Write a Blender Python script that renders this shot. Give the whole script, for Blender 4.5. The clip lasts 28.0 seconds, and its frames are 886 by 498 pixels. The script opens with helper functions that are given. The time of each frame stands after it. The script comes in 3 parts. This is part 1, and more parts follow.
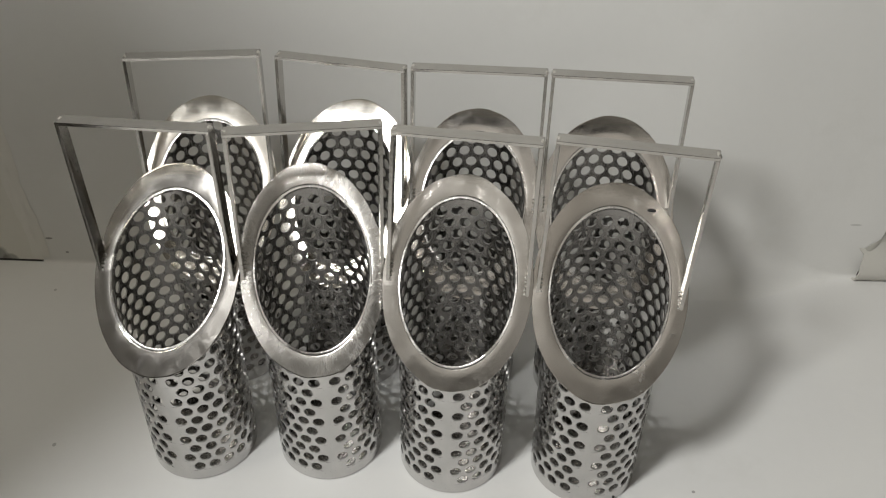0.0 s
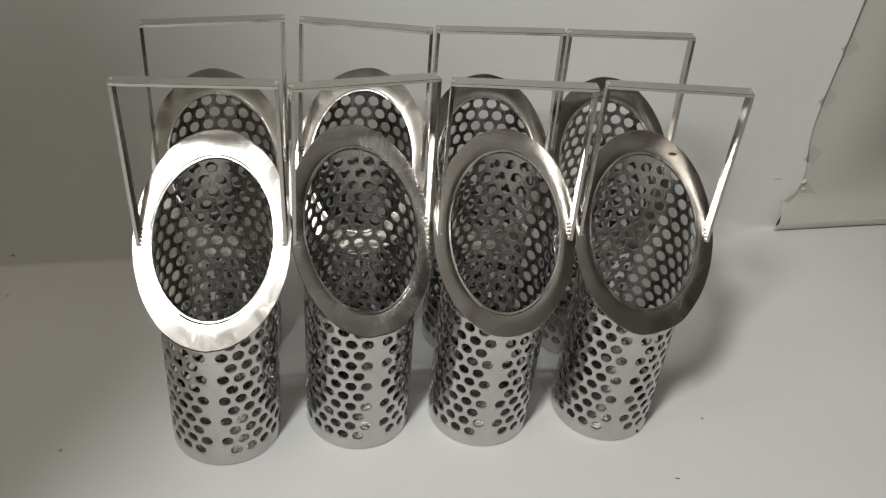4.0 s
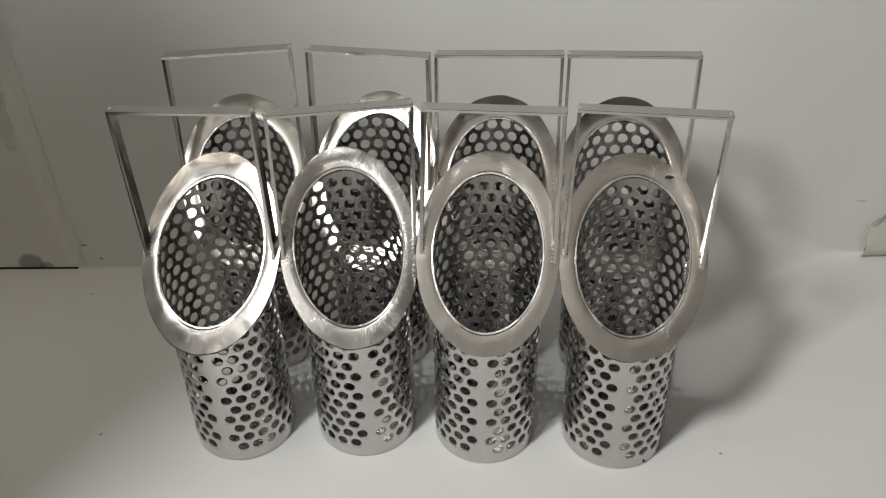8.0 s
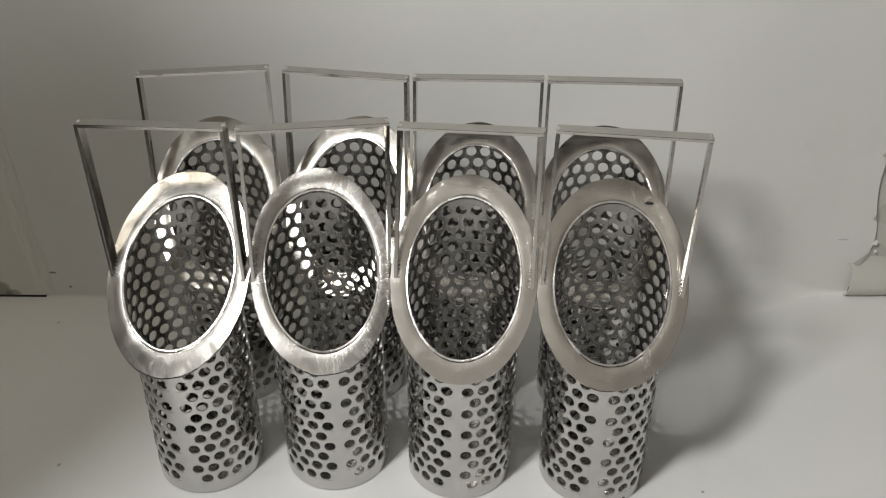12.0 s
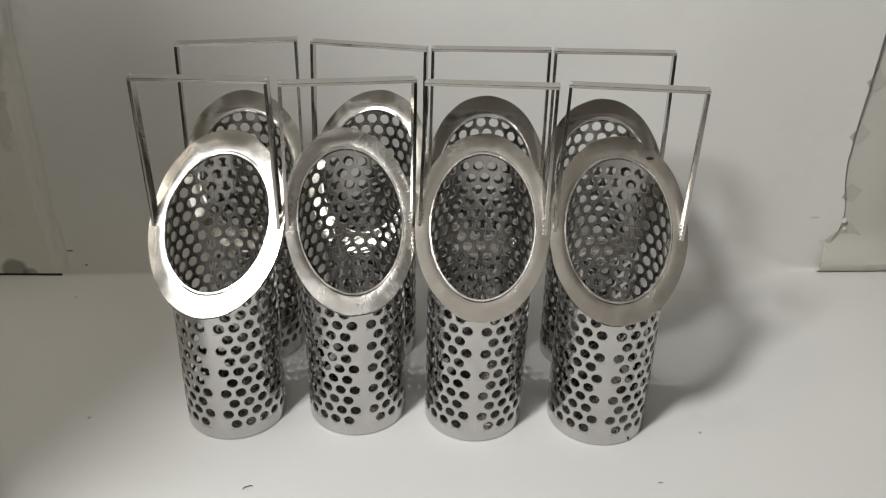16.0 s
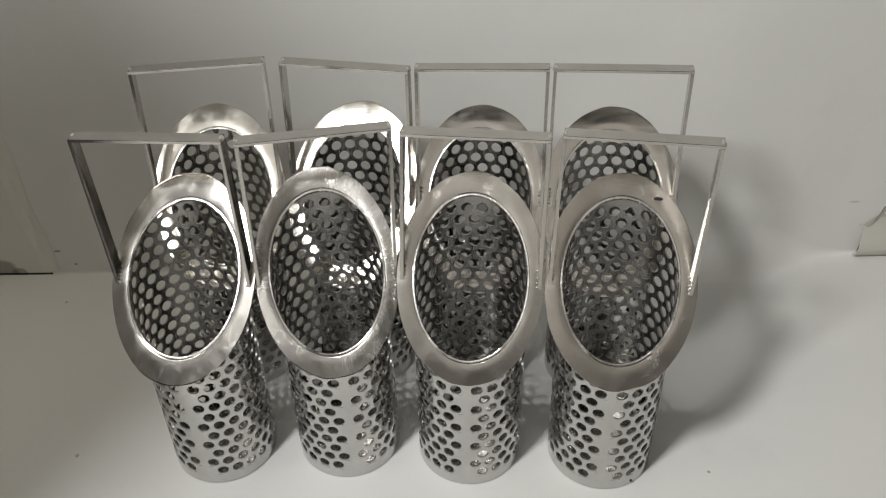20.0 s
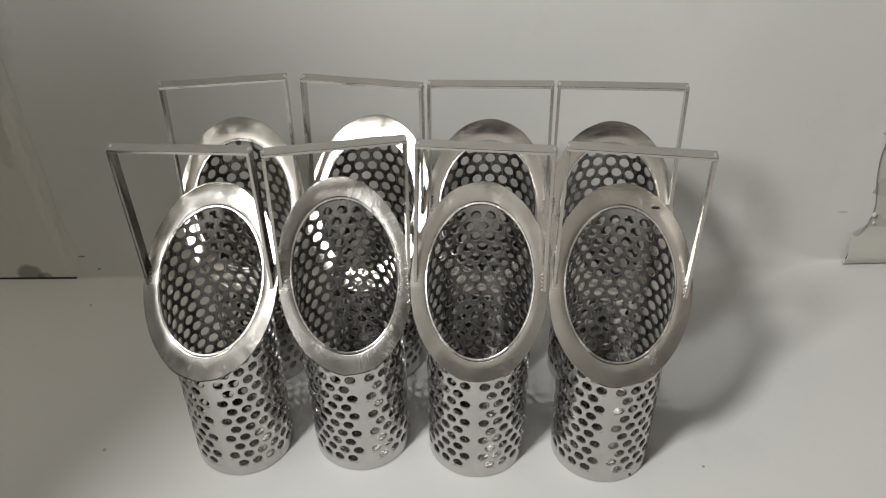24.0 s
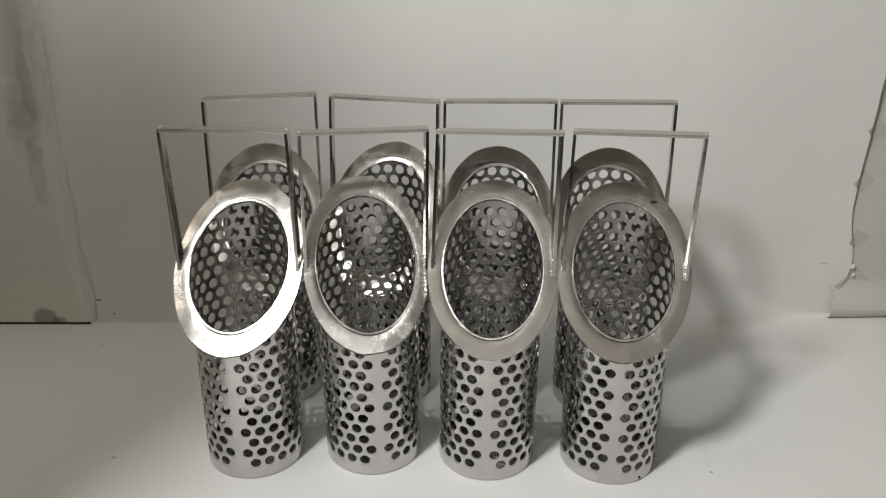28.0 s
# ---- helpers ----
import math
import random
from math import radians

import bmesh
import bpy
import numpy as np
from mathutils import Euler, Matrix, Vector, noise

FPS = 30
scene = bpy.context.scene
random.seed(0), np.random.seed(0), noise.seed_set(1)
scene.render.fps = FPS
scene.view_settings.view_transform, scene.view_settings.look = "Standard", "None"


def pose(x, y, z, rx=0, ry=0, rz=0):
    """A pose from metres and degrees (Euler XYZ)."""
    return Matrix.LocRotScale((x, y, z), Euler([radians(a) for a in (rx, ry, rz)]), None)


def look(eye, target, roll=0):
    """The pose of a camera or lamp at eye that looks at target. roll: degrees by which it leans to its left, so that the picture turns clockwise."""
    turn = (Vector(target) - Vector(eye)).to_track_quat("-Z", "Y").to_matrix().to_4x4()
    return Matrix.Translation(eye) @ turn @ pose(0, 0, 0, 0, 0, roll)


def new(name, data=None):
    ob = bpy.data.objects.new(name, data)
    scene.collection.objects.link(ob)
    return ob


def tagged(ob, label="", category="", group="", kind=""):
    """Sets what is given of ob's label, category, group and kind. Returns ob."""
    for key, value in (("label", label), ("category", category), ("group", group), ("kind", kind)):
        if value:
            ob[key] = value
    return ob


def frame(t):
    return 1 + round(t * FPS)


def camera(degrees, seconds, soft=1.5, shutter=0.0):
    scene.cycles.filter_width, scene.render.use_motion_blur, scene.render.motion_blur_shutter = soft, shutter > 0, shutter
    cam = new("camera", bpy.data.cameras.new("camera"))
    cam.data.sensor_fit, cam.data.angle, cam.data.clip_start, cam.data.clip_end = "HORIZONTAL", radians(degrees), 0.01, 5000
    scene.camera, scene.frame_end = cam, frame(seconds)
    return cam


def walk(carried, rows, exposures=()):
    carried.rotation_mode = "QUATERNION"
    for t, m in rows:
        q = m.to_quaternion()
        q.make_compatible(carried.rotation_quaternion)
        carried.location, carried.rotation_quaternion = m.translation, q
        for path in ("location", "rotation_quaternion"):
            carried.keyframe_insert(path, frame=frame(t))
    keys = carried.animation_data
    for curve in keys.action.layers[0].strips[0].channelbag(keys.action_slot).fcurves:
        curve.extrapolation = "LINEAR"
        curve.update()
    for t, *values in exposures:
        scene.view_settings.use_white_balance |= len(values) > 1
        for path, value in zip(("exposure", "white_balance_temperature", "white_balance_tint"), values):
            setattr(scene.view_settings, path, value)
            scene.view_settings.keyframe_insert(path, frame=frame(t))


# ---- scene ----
cam = camera(54.4, 28.0, 1.15)
METRES, EYE, TILT, LEAN, TURN = 0.75, 0.361, 0.0, 0.0, 1.7
ROWS = [
    (0.0, 0.0, 0.0, 0.0, 0.58, -38.42, -0.73),
    (0.5, -0.0106, -0.0042, -0.0079, -0.4, -35.86, -0.96),
    (1.0, -0.0247, -0.0125, -0.0263, -0.91, -35.41, -1.14),
    (1.5, -0.0327, -0.019, -0.0377, -2.23, -35.6, -1.87),
    (2.0, -0.0534, -0.0214, -0.0405, -4.4, -35.51, -2.67),
    (2.5, -0.0794, -0.0274, -0.0383, -4.99, -35.68, -2.78),
    (3.0, -0.0811, -0.0195, -0.0346, -5.15, -36.26, -3.78),
    (3.5, -0.1108, -0.0203, -0.0348, -8.65, -36.34, -4.89),
    (5.5, -0.2, -0.0326, -0.0242, -16.42, -35.4, -4.8),
    (6.0, -0.1595, -0.0384, -0.0206, -12.71, -35.0, -3.87),
    (6.5, -0.1164, -0.045, -0.0193, -9.9, -34.86, -2.83),
    (7.0, -0.0782, -0.0479, -0.0173, -7.18, -35.91, -1.1),
    (7.5, -0.0439, -0.0479, -0.0147, -4.04, -36.29, 0.32),
    (8.0, -0.0183, -0.0439, -0.0141, -0.74, -36.06, 1.08),
    (8.5, -0.0001, -0.0412, -0.0151, 1.79, -36.49, 1.44),
    (9.0, 0.0108, -0.0348, -0.0164, 3.31, -37.58, 2.06),
    (9.5, 0.0185, -0.0349, -0.015, 5.44, -37.36, 2.79),
    (10.0, 0.0213, -0.033, -0.0151, 5.25, -37.27, 2.55),
    (10.5, 0.0168, -0.0329, -0.0202, 3.32, -36.45, 1.49),
    (11.0, 0.0048, -0.0321, -0.0314, 0.85, -34.88, 0.35),
    (11.5, -0.0036, -0.0319, -0.0366, -0.17, -33.94, -0.02),
    (12.0, -0.0121, -0.0434, -0.0365, -1.01, -32.51, -0.18),
    (12.5, -0.0406, -0.0688, -0.0386, -3.05, -30.91, -0.43),
    (14.5, -0.0559, -0.1236, -0.0614, -3.66, -27.12, -0.74),
    (15.0, -0.0522, -0.1256, -0.0694, -3.91, -26.71, -1.13),
    (15.5, -0.0554, -0.122, -0.0743, -4.04, -27.29, -1.63),
    (16.0, -0.0539, -0.1118, -0.0684, -3.5, -29.26, -1.39),
    (16.5, -0.0457, -0.0962, -0.0563, -3.21, -29.88, -1.12),
    (17.0, -0.0379, -0.0776, -0.0463, -3.32, -30.42, -1.05),
    (17.5, -0.032, -0.0653, -0.0359, -3.02, -31.46, -0.61),
    (18.0, -0.0277, -0.0509, -0.028, -2.5, -33.38, -0.29),
    (18.5, -0.0245, -0.0354, -0.0181, -2.1, -35.06, 0.1),
    (19.0, -0.0201, -0.018, -0.0072, -2.06, -36.34, 0.44),
    (19.5, -0.0152, -0.0065, 0.0014, -1.95, -37.81, 0.68),
    (20.0, -0.0115, -0.0034, 0.0085, -1.46, -39.1, 1.02),
    (20.5, -0.0121, 0.002, 0.0158, -1.04, -40.29, 1.24),
    (21.0, -0.015, 0.0073, 0.023, -0.93, -41.01, 1.01),
    (21.5, -0.0174, 0.0083, 0.0303, -0.72, -41.37, 0.98),
    (23.5, -0.0172, -0.0186, 0.0323, -0.83, -39.99, 1.0),
    (24.0, -0.0196, -0.0327, 0.0275, -1.39, -38.36, 0.81),
    (24.5, -0.0232, -0.0491, 0.021, -2.37, -36.54, 0.7),
    (25.0, -0.0283, -0.0741, 0.0118, -3.43, -34.44, 0.55),
    (25.5, -0.0316, -0.094, 0.001, -3.51, -32.6, 0.51),
    (26.0, -0.0342, -0.1051, -0.0088, -3.39, -30.37, 0.32),
    (26.5, -0.0367, -0.1162, -0.0223, -3.32, -28.07, 0.03),
    (27.0, -0.0408, -0.1303, -0.0365, -3.45, -25.65, -0.27),
    (27.5, -0.0454, -0.1389, -0.0537, -2.96, -24.38, -0.46),
    (28.0, -0.048, -0.1394, -0.0712, -2.31, -25.0, -0.38),
]
walk(cam, [(t, pose(0, 0, EYE, TILT, LEAN, TURN) @ pose(METRES * x, METRES * y, METRES * z, 90 + pitch, roll, yaw)) for t, x, y, z, yaw, pitch, roll in ROWS], [(0.0, -0.03), (2.0, -0.07), (6.0, -0.13), (10.0, -0.05), (12.0, -0.06), (16.0, 0.10), (21.0, -0.03), (25.0, -0.05), (27.0, 0.0), (28.0, 0.08)])

# ---- world and lights ----
world = bpy.data.worlds.new("world")
scene.world = world
world.use_nodes = True
world.node_tree.nodes["Background"].inputs[0].default_value = (0.9, 0.95, 1.0, 1)
world.node_tree.nodes["Background"].inputs[1].default_value = 0.02


def area_light(name, eye, target, power, size, colour, shape="DISK", size_y=0.0):
    data = bpy.data.lights.new(name, "AREA")
    data.shape, data.size, data.energy, data.color = shape, size, power, colour
    if size_y:
        data.size_y = size_y
    ob = new(name, data)
    ob.matrix_world = look(eye, target)
    return ob


KEY = Vector((-0.39, -0.125, 0.81))
area_light("work_lamp_light", KEY, (0.02, 0.43, 0.16), 6.7, 0.135, (0.97, 0.98, 0.965))
# added overhead fill, also there for the flanges to reflect
area_light("overhead_fill", (-0.45, -1.05, 1.73), (-0.45, -1.05, 0.0), 2.4, 1.5, (1.0, 0.95, 0.87), "RECTANGLE", 1.1)
# added fill that lifts the shaded left wall and table
area_light("left_fill", (-1.2, -0.3, 1.70), (-0.3, 0.35, 0.0), 8.4, 0.9, (1.0, 0.935, 0.80), "RECTANGLE", 0.25)

# ---- materials ----


class Nodes:
    """Short hand for building a node material."""

    def __init__(self, name, rough=0.5, metal=0.0):
        self.mat = bpy.data.materials.new(name)
        self.mat.use_nodes = True
        self.tree = self.mat.node_tree
        self.bsdf = self.tree.nodes["Principled BSDF"]
        self.bsdf.inputs["Roughness"].default_value = rough
        self.bsdf.inputs["Metallic"].default_value = metal
        self.coord = self.tree.nodes.new("ShaderNodeTexCoord")

    def link(self, a, b):
        self.tree.links.new(a, b)

    def mapped(self, scale=(1, 1, 1), turn=(0, 0, 0), shift=(0, 0, 0), space="Object"):
        n = self.tree.nodes.new("ShaderNodeMapping")
        n.inputs["Scale"].default_value = scale
        n.inputs["Rotation"].default_value = turn
        n.inputs["Location"].default_value = shift
        self.link(self.coord.outputs[space], n.inputs["Vector"])
        return n.outputs["Vector"]

    def noise(self, scale, detail=3.0, vector=None, rough=0.55, distort=0.0):
        n = self.tree.nodes.new("ShaderNodeTexNoise")
        n.inputs["Scale"].default_value = scale
        n.inputs["Detail"].default_value = detail
        n.inputs["Roughness"].default_value = rough
        n.inputs["Distortion"].default_value = distort
        self.link(vector or self.coord.outputs["Object"], n.inputs["Vector"])
        return n.outputs["Fac"]

    def ramp(self, fac, stops):
        n = self.tree.nodes.new("ShaderNodeValToRGB")
        while len(n.color_ramp.elements) < len(stops):
            n.color_ramp.elements.new(0.5)
        for e, (p, c) in zip(n.color_ramp.elements, stops):
            e.position = p
            e.color = (*c, 1) if isinstance(c, tuple) else (c, c, c, 1)
        self.link(fac, n.inputs["Fac"])
        return n.outputs["Color"]

    def spread(self, fac, lo, hi, a=0.3, b=0.7):
        n = self.tree.nodes.new("ShaderNodeMapRange")
        for k, v in zip(("From Min", "From Max", "To Min", "To Max"), (a, b, lo, hi)):
            n.inputs[k].default_value = v
        self.link(fac, n.inputs["Value"])
        return n.outputs["Result"]

    def mix(self, fac, a, b, kind="MIX"):
        n = self.tree.nodes.new("ShaderNodeMix")
        n.data_type, n.blend_type = "RGBA", kind
        for sock, v in ((n.inputs[0], fac), (n.inputs[6], a), (n.inputs[7], b)):
            if isinstance(v, (int, float)):
                sock.default_value = v
            elif isinstance(v, tuple):
                sock.default_value = (*v, 1)
            else:
                self.link(v, sock)
        return n.outputs[2]

    def maths(self, op, a, b=0.0):
        n = self.tree.nodes.new("ShaderNodeMath")
        n.operation = op
        for sock, v in zip(n.inputs, (a, b)):
            if isinstance(v, (int, float)):
                sock.default_value = v
            else:
                self.link(v, sock)
        return n.outputs[0]

    def bump(self, *layers):
        """layers: (height, strength, distance)"""
        last = None
        for height, strength, distance in layers:
            n = self.tree.nodes.new("ShaderNodeBump")
            n.inputs["Strength"].default_value = strength
            n.inputs["Distance"].default_value = distance
            self.link(height, n.inputs["Height"])
            if last:
                self.link(last, n.inputs["Normal"])
            last = n.outputs["Normal"]
        self.link(last, self.bsdf.inputs["Normal"])

    def set(self, **sockets):
        for k, v in sockets.items():
            sock = self.bsdf.inputs[k.replace("_", " ")]
            if isinstance(v, (int, float)):
                sock.default_value = v
            elif isinstance(v, tuple):
                sock.default_value = (*v, 1)
            else:
                self.link(v, sock)
        return self.mat


def paper_material(name, tone, crumple, stain=0.06, spots=()):
    """spots: dirt marks, (place, radii, darkness, raggedness, where the edge starts to fade)."""
    m = Nodes(name, 0.75)
    big = m.noise(3.2, 3)
    fine = m.noise(160, 4)
    dirt = m.noise(11, 6, rough=0.7)
    col = m.mix(m.spread(big, 0, 1), tuple(c * 0.95 for c in tone), tone)
    col = m.mix(m.spread(dirt, 0.0, stain * 4, 0.58, 0.8), col, tuple(c * 0.72 for c in (tone[0], tone[1] * 0.98, tone[2] * 0.93)))
    col = m.mix(m.spread(fine, 0, 0.06), col, tuple(c * 0.8 for c in tone))
    for place, radii, dark, ragged, *soft in spots:
        near = m.mapped(tuple(1 / r for r in radii), shift=tuple(-p / r for p, r in zip(place, radii)))
        far = m.tree.nodes.new("ShaderNodeVectorMath")
        far.operation = "LENGTH"
        m.link(near, far.inputs[0])
        wild = m.maths("MULTIPLY", m.maths("SUBTRACT", m.noise(140, 4), 0.5), ragged)
        mask = m.spread(m.maths("ADD", far.outputs["Value"], wild), dark, 0.0, soft[0] if soft else 0.75, 1.05)
        col = m.mix(mask, col, (0.10, 0.095, 0.08))
    m.bump((m.noise(5.5, 2, distort=0.6), crumple, 0.02), (m.noise(900, 2), 0.12, 0.0004))
    return m.set(Base_Color=col, Roughness=m.spread(big, 0.55, 0.8))


def steel_material(name, tone, rough, grain, scratch, stroke=(60, 900, 900), turn=(0, 0, 0), space="Object", streak=1.0, worn=0.5, scuff=0.0):
    """Stainless steel, with a brushed grain along one way and blotches from grinding."""
    m = Nodes(name, 0.3, 1.0)
    info = m.tree.nodes.new("ShaderNodeObjectInfo")
    shift = m.tree.nodes.new("ShaderNodeVectorMath")
    shift.operation = "ADD"
    m.link(m.mapped(stroke, turn, space=space), shift.inputs[0])
    m.link(m.maths("MULTIPLY", info.outputs["Random"], 37.0), shift.inputs[1])
    brushed = m.noise(1.0, 4, shift.outputs[0], 0.6)
    blotch = m.noise(55, 4, rough=0.6, distort=0.8)
    grit = m.noise(1400, 2)
    col = m.mix(m.spread(blotch, 0, 1), tuple(c * 0.86 for c in tone), tone)
    col = m.mix(m.spread(brushed, 0, 0.14 * streak), col, tuple(c * 0.7 for c in tone))
    r = m.maths("ADD", m.spread(blotch, rough * 0.75, rough * 1.3), m.spread(brushed, -0.06 * streak, 0.06 * streak))
    ground = m.spread(m.noise(80, 5, rough=0.7, distort=1.5), 0.0, 1.0, 0.57, 0.66)
    r = m.maths("ADD", r, m.maths("MULTIPLY", ground, 0.10 * worn))
    layers = [(brushed, grain, 0.0005), (blotch, scratch, 0.002), (grit, 0.05, 0.0002)]
    if scuff:
        where = m.spread(m.noise(60, 4, rough=0.65), 0.0, 1.0, 0.58, 0.72)
        cut = m.spread(m.noise(1.0, 4, m.mapped((900, 420, 420), (0.2, 0.3, 0.9)), 0.7), 0.0, 1.0, 0.42, 0.68)
        mark = m.maths("MULTIPLY", where, cut)
        col = m.mix(m.maths("MULTIPLY", mark, 0.35), col, tuple(min(0.9, c * 1.5) for c in tone))
        r = m.maths("ADD", r, m.maths("MULTIPLY", mark, 0.12))
        layers.append((mark, scuff, 0.0008))
    m.bump(*layers)
    return m.set(Base_Color=col, Roughness=r)


def plain_material(name, tone, rough, vary=0.12, scale=30.0, bump=0.1):
    m = Nodes(name, rough)
    n = m.noise(scale, 4)
    col = m.mix(m.spread(n, 0, 1), tuple(c * (1 - vary) for c in tone), tuple(min(1, c * (1 + vary)) for c in tone))
    m.bump((m.noise(scale * 12, 3), bump, 0.001))
    return m.set(Base_Color=col, Roughness=m.spread(n, rough * 0.85, min(1, rough * 1.15)))


FLAT = 0.02
# damp stains that run over the joint of the wall
STAINS = (
    ((-0.2860, 0.4265, 0.2150), (0.0260, FLAT, 0.0850), 0.50, 0.5, 0.1),
    ((-0.2930, 0.4265, 0.1500), (0.0130, FLAT, 0.0300), 0.30, 1.0, 0.2),
)
PAPER = paper_material("white_table_paper", (0.745, 0.736, 0.717), 0.10, spots=(
    ((-0.209, 0.280, 0), (0.0011, 0.0013, FLAT), 0.45, 0.6),
    ((0.1192, 0.2669, 0), (0.0009, 0.0009, FLAT), 0.6, 0.6),
    ((-0.256, 0.400, 0), (0.0010, 0.0012, FLAT), 0.4, 0.6),
))
BACKDROP = paper_material("white_backdrop_paper", (0.775, 0.765, 0.737), 0.16, spots=(
    ((-0.2657, 0.4275, 0.0195), (0.0026, FLAT, 0.0009), 0.7, 0.7),
    ((-0.2568, 0.4275, 0.0084), (0.0013, FLAT, 0.0010), 0.65, 0.6),
    ((0.2440, 0.4400, 0.0420), (0.0040, FLAT, 0.0008), 0.3, 0.9),
    *STAINS,
))
OLD_PAPER = paper_material("aged_backdrop_paper", (0.77, 0.75, 0.685), 0.25, 0.22, spots=(
    ((-0.3045, 0.4265, 0.0035), (0.0098, FLAT, 0.0105), 0.62, 0.5),
    ((-0.2955, 0.4265, 0.0020), (0.0055, FLAT, 0.0050), 0.55, 0.6),
    ((-0.2775, 0.4265, 0.0658), (0.0008, FLAT, 0.0024), 0.6, 0.6),
    ((-0.2900, 0.4265, 0.1150), (0.0060, FLAT, 0.0260), 0.16, 1.2),
    *STAINS,
    ((-0.2860, 0.4265, 0.1750), (0.0045, FLAT, 0.0300), 0.22, 1.3),
))
SIDE_PAPER = paper_material("tan_side_paper", (0.61, 0.59, 0.54), 0.22, 0.12)
GLUED_PAPER = paper_material("glued_joint_paper", (0.80, 0.78, 0.725), 0.5, 0.25, STAINS)
TUBE_STEEL = steel_material("perforated_steel", (0.62, 0.609, 0.597), 0.13, 0.04, 0.02, (900, 900, 60), worn=0.0)
# copy of the tube steel, darkened to put the inside's shade into its colour
SHADED_INNER_STEEL = steel_material("shaded_inner_steel", (0.33, 0.317, 0.304), 0.24, 0.03, 0.02, (900, 900, 60), worn=0.0)
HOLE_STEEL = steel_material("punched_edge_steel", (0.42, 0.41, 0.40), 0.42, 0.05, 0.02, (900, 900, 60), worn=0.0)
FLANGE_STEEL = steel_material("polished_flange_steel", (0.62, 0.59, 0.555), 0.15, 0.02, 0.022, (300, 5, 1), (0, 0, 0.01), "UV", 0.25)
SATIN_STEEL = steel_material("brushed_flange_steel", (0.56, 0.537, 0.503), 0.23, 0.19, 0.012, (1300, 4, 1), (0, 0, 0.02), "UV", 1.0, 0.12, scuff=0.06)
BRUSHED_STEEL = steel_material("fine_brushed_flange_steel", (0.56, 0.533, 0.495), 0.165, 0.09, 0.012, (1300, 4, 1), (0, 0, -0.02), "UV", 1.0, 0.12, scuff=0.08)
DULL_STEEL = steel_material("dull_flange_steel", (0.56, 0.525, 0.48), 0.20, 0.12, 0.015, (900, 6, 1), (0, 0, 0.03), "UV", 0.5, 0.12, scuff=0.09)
# flange steel with the bright reflection of the backdrop put into its tone
LIGHTENED_STEEL = steel_material("lightened_flange_steel", (0.76, 0.72, 0.655), 0.20, 0.02, 0.03, (300, 5, 1), (0, 0, 0.01), "UV", 0.25)
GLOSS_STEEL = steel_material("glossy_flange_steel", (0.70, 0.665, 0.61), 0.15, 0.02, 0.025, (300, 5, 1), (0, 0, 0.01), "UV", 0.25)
TAPE = plain_material("aged_tape", (0.52, 0.505, 0.455), 0.55, 0.05, 60.0, 0.05)
TAPE_END = plain_material("torn_white_paper", (0.80, 0.79, 0.76), 0.6)
RIM_STEEL = steel_material("polished_rim_steel", (0.75, 0.73, 0.70), 0.22, 0.15, 0.2, (300, 2, 1), (0, 0, 0), "UV")
BAR_STEEL = steel_material("flat_bar_steel", (0.52, 0.50, 0.47), 0.17, 0.05, 0.05, (60, 900, 900))
WELD_STEEL = steel_material("weld_steel", (0.66, 0.63, 0.59), 0.42, 0.2, 0.4)
BLACK = plain_material("black_edging", (0.012, 0.011, 0.010), 0.6)
LINT = plain_material("dark_lint", (0.07, 0.065, 0.06), 0.8)
GREY_TOP = plain_material("grey_tabletop", (0.25, 0.24, 0.22), 0.5)
GREY_BOARD = plain_material("grey_board", (0.16, 0.15, 0.14), 0.6)
ROOM_PAINT = plain_material("room_paint", (0.14, 0.13, 0.115), 0.8, 0.06, 3.0)
CEILING_PAINT = plain_material("ceiling_paint", (0.72, 0.69, 0.63), 0.85, 0.04, 3.0)
ROOM_FLOOR = plain_material("room_floor", (0.07, 0.065, 0.06), 0.5, 0.2, 4.0)

# ---- mesh helpers ----


def mesh_object(name, bm, material, parent=None, label="", smooth=False):
    me = bpy.data.meshes.new(name)
    bm.normal_update()
    bm.to_mesh(me)
    bm.free()
    me.materials.append(material)
    if smooth:
        me.polygons.foreach_set("use_smooth", [True] * len(me.polygons))
        me.set_sharp_from_angle(angle=radians(35))
    ob = new(name, me)
    if parent:
        ob.parent = parent
    if label:
        ob["label"] = label
    return ob


def part(name, bm, material, parent, label="", smooth=False):
    return mesh_object(name, bm, material, parent, label, smooth)


def box(bm, x0, x1, y0, y1, z0, z1, bevel=0.0):
    made = bmesh.ops.create_cube(bm, size=1)["verts"]
    for v in made:
        v.co = ((x0 + x1) / 2 + v.co.x * (x1 - x0), (y0 + y1) / 2 + v.co.y * (y1 - y0), (z0 + z1) / 2 + v.co.z * (z1 - z0))
    if bevel:
        edges = list({e for v in made for e in v.link_edges})
        bmesh.ops.bevel(bm, geom=edges, offset=bevel, segments=2, affect="EDGES")
    return bm


def sheet(bm, point, nu, nv):
    """A grid of quads through point(i, j)."""
    rows = [[bm.verts.new(point(i / nu, j / nv)) for i in range(nu + 1)] for j in range(nv + 1)]
    for j in range(nv):
        for i in range(nu):
            bm.faces.new((rows[j][i], rows[j][i + 1], rows[j + 1][i + 1], rows[j + 1][i]))
    return rows


def thicken(bm, depth):
    bmesh.ops.recalc_face_normals(bm, faces=bm.faces)
    bmesh.ops.solidify(bm, geom=list(bm.faces), thickness=depth)


def grain_noise(x, y, z=0.0):
    return noise.noise(Vector((x, y, z)))


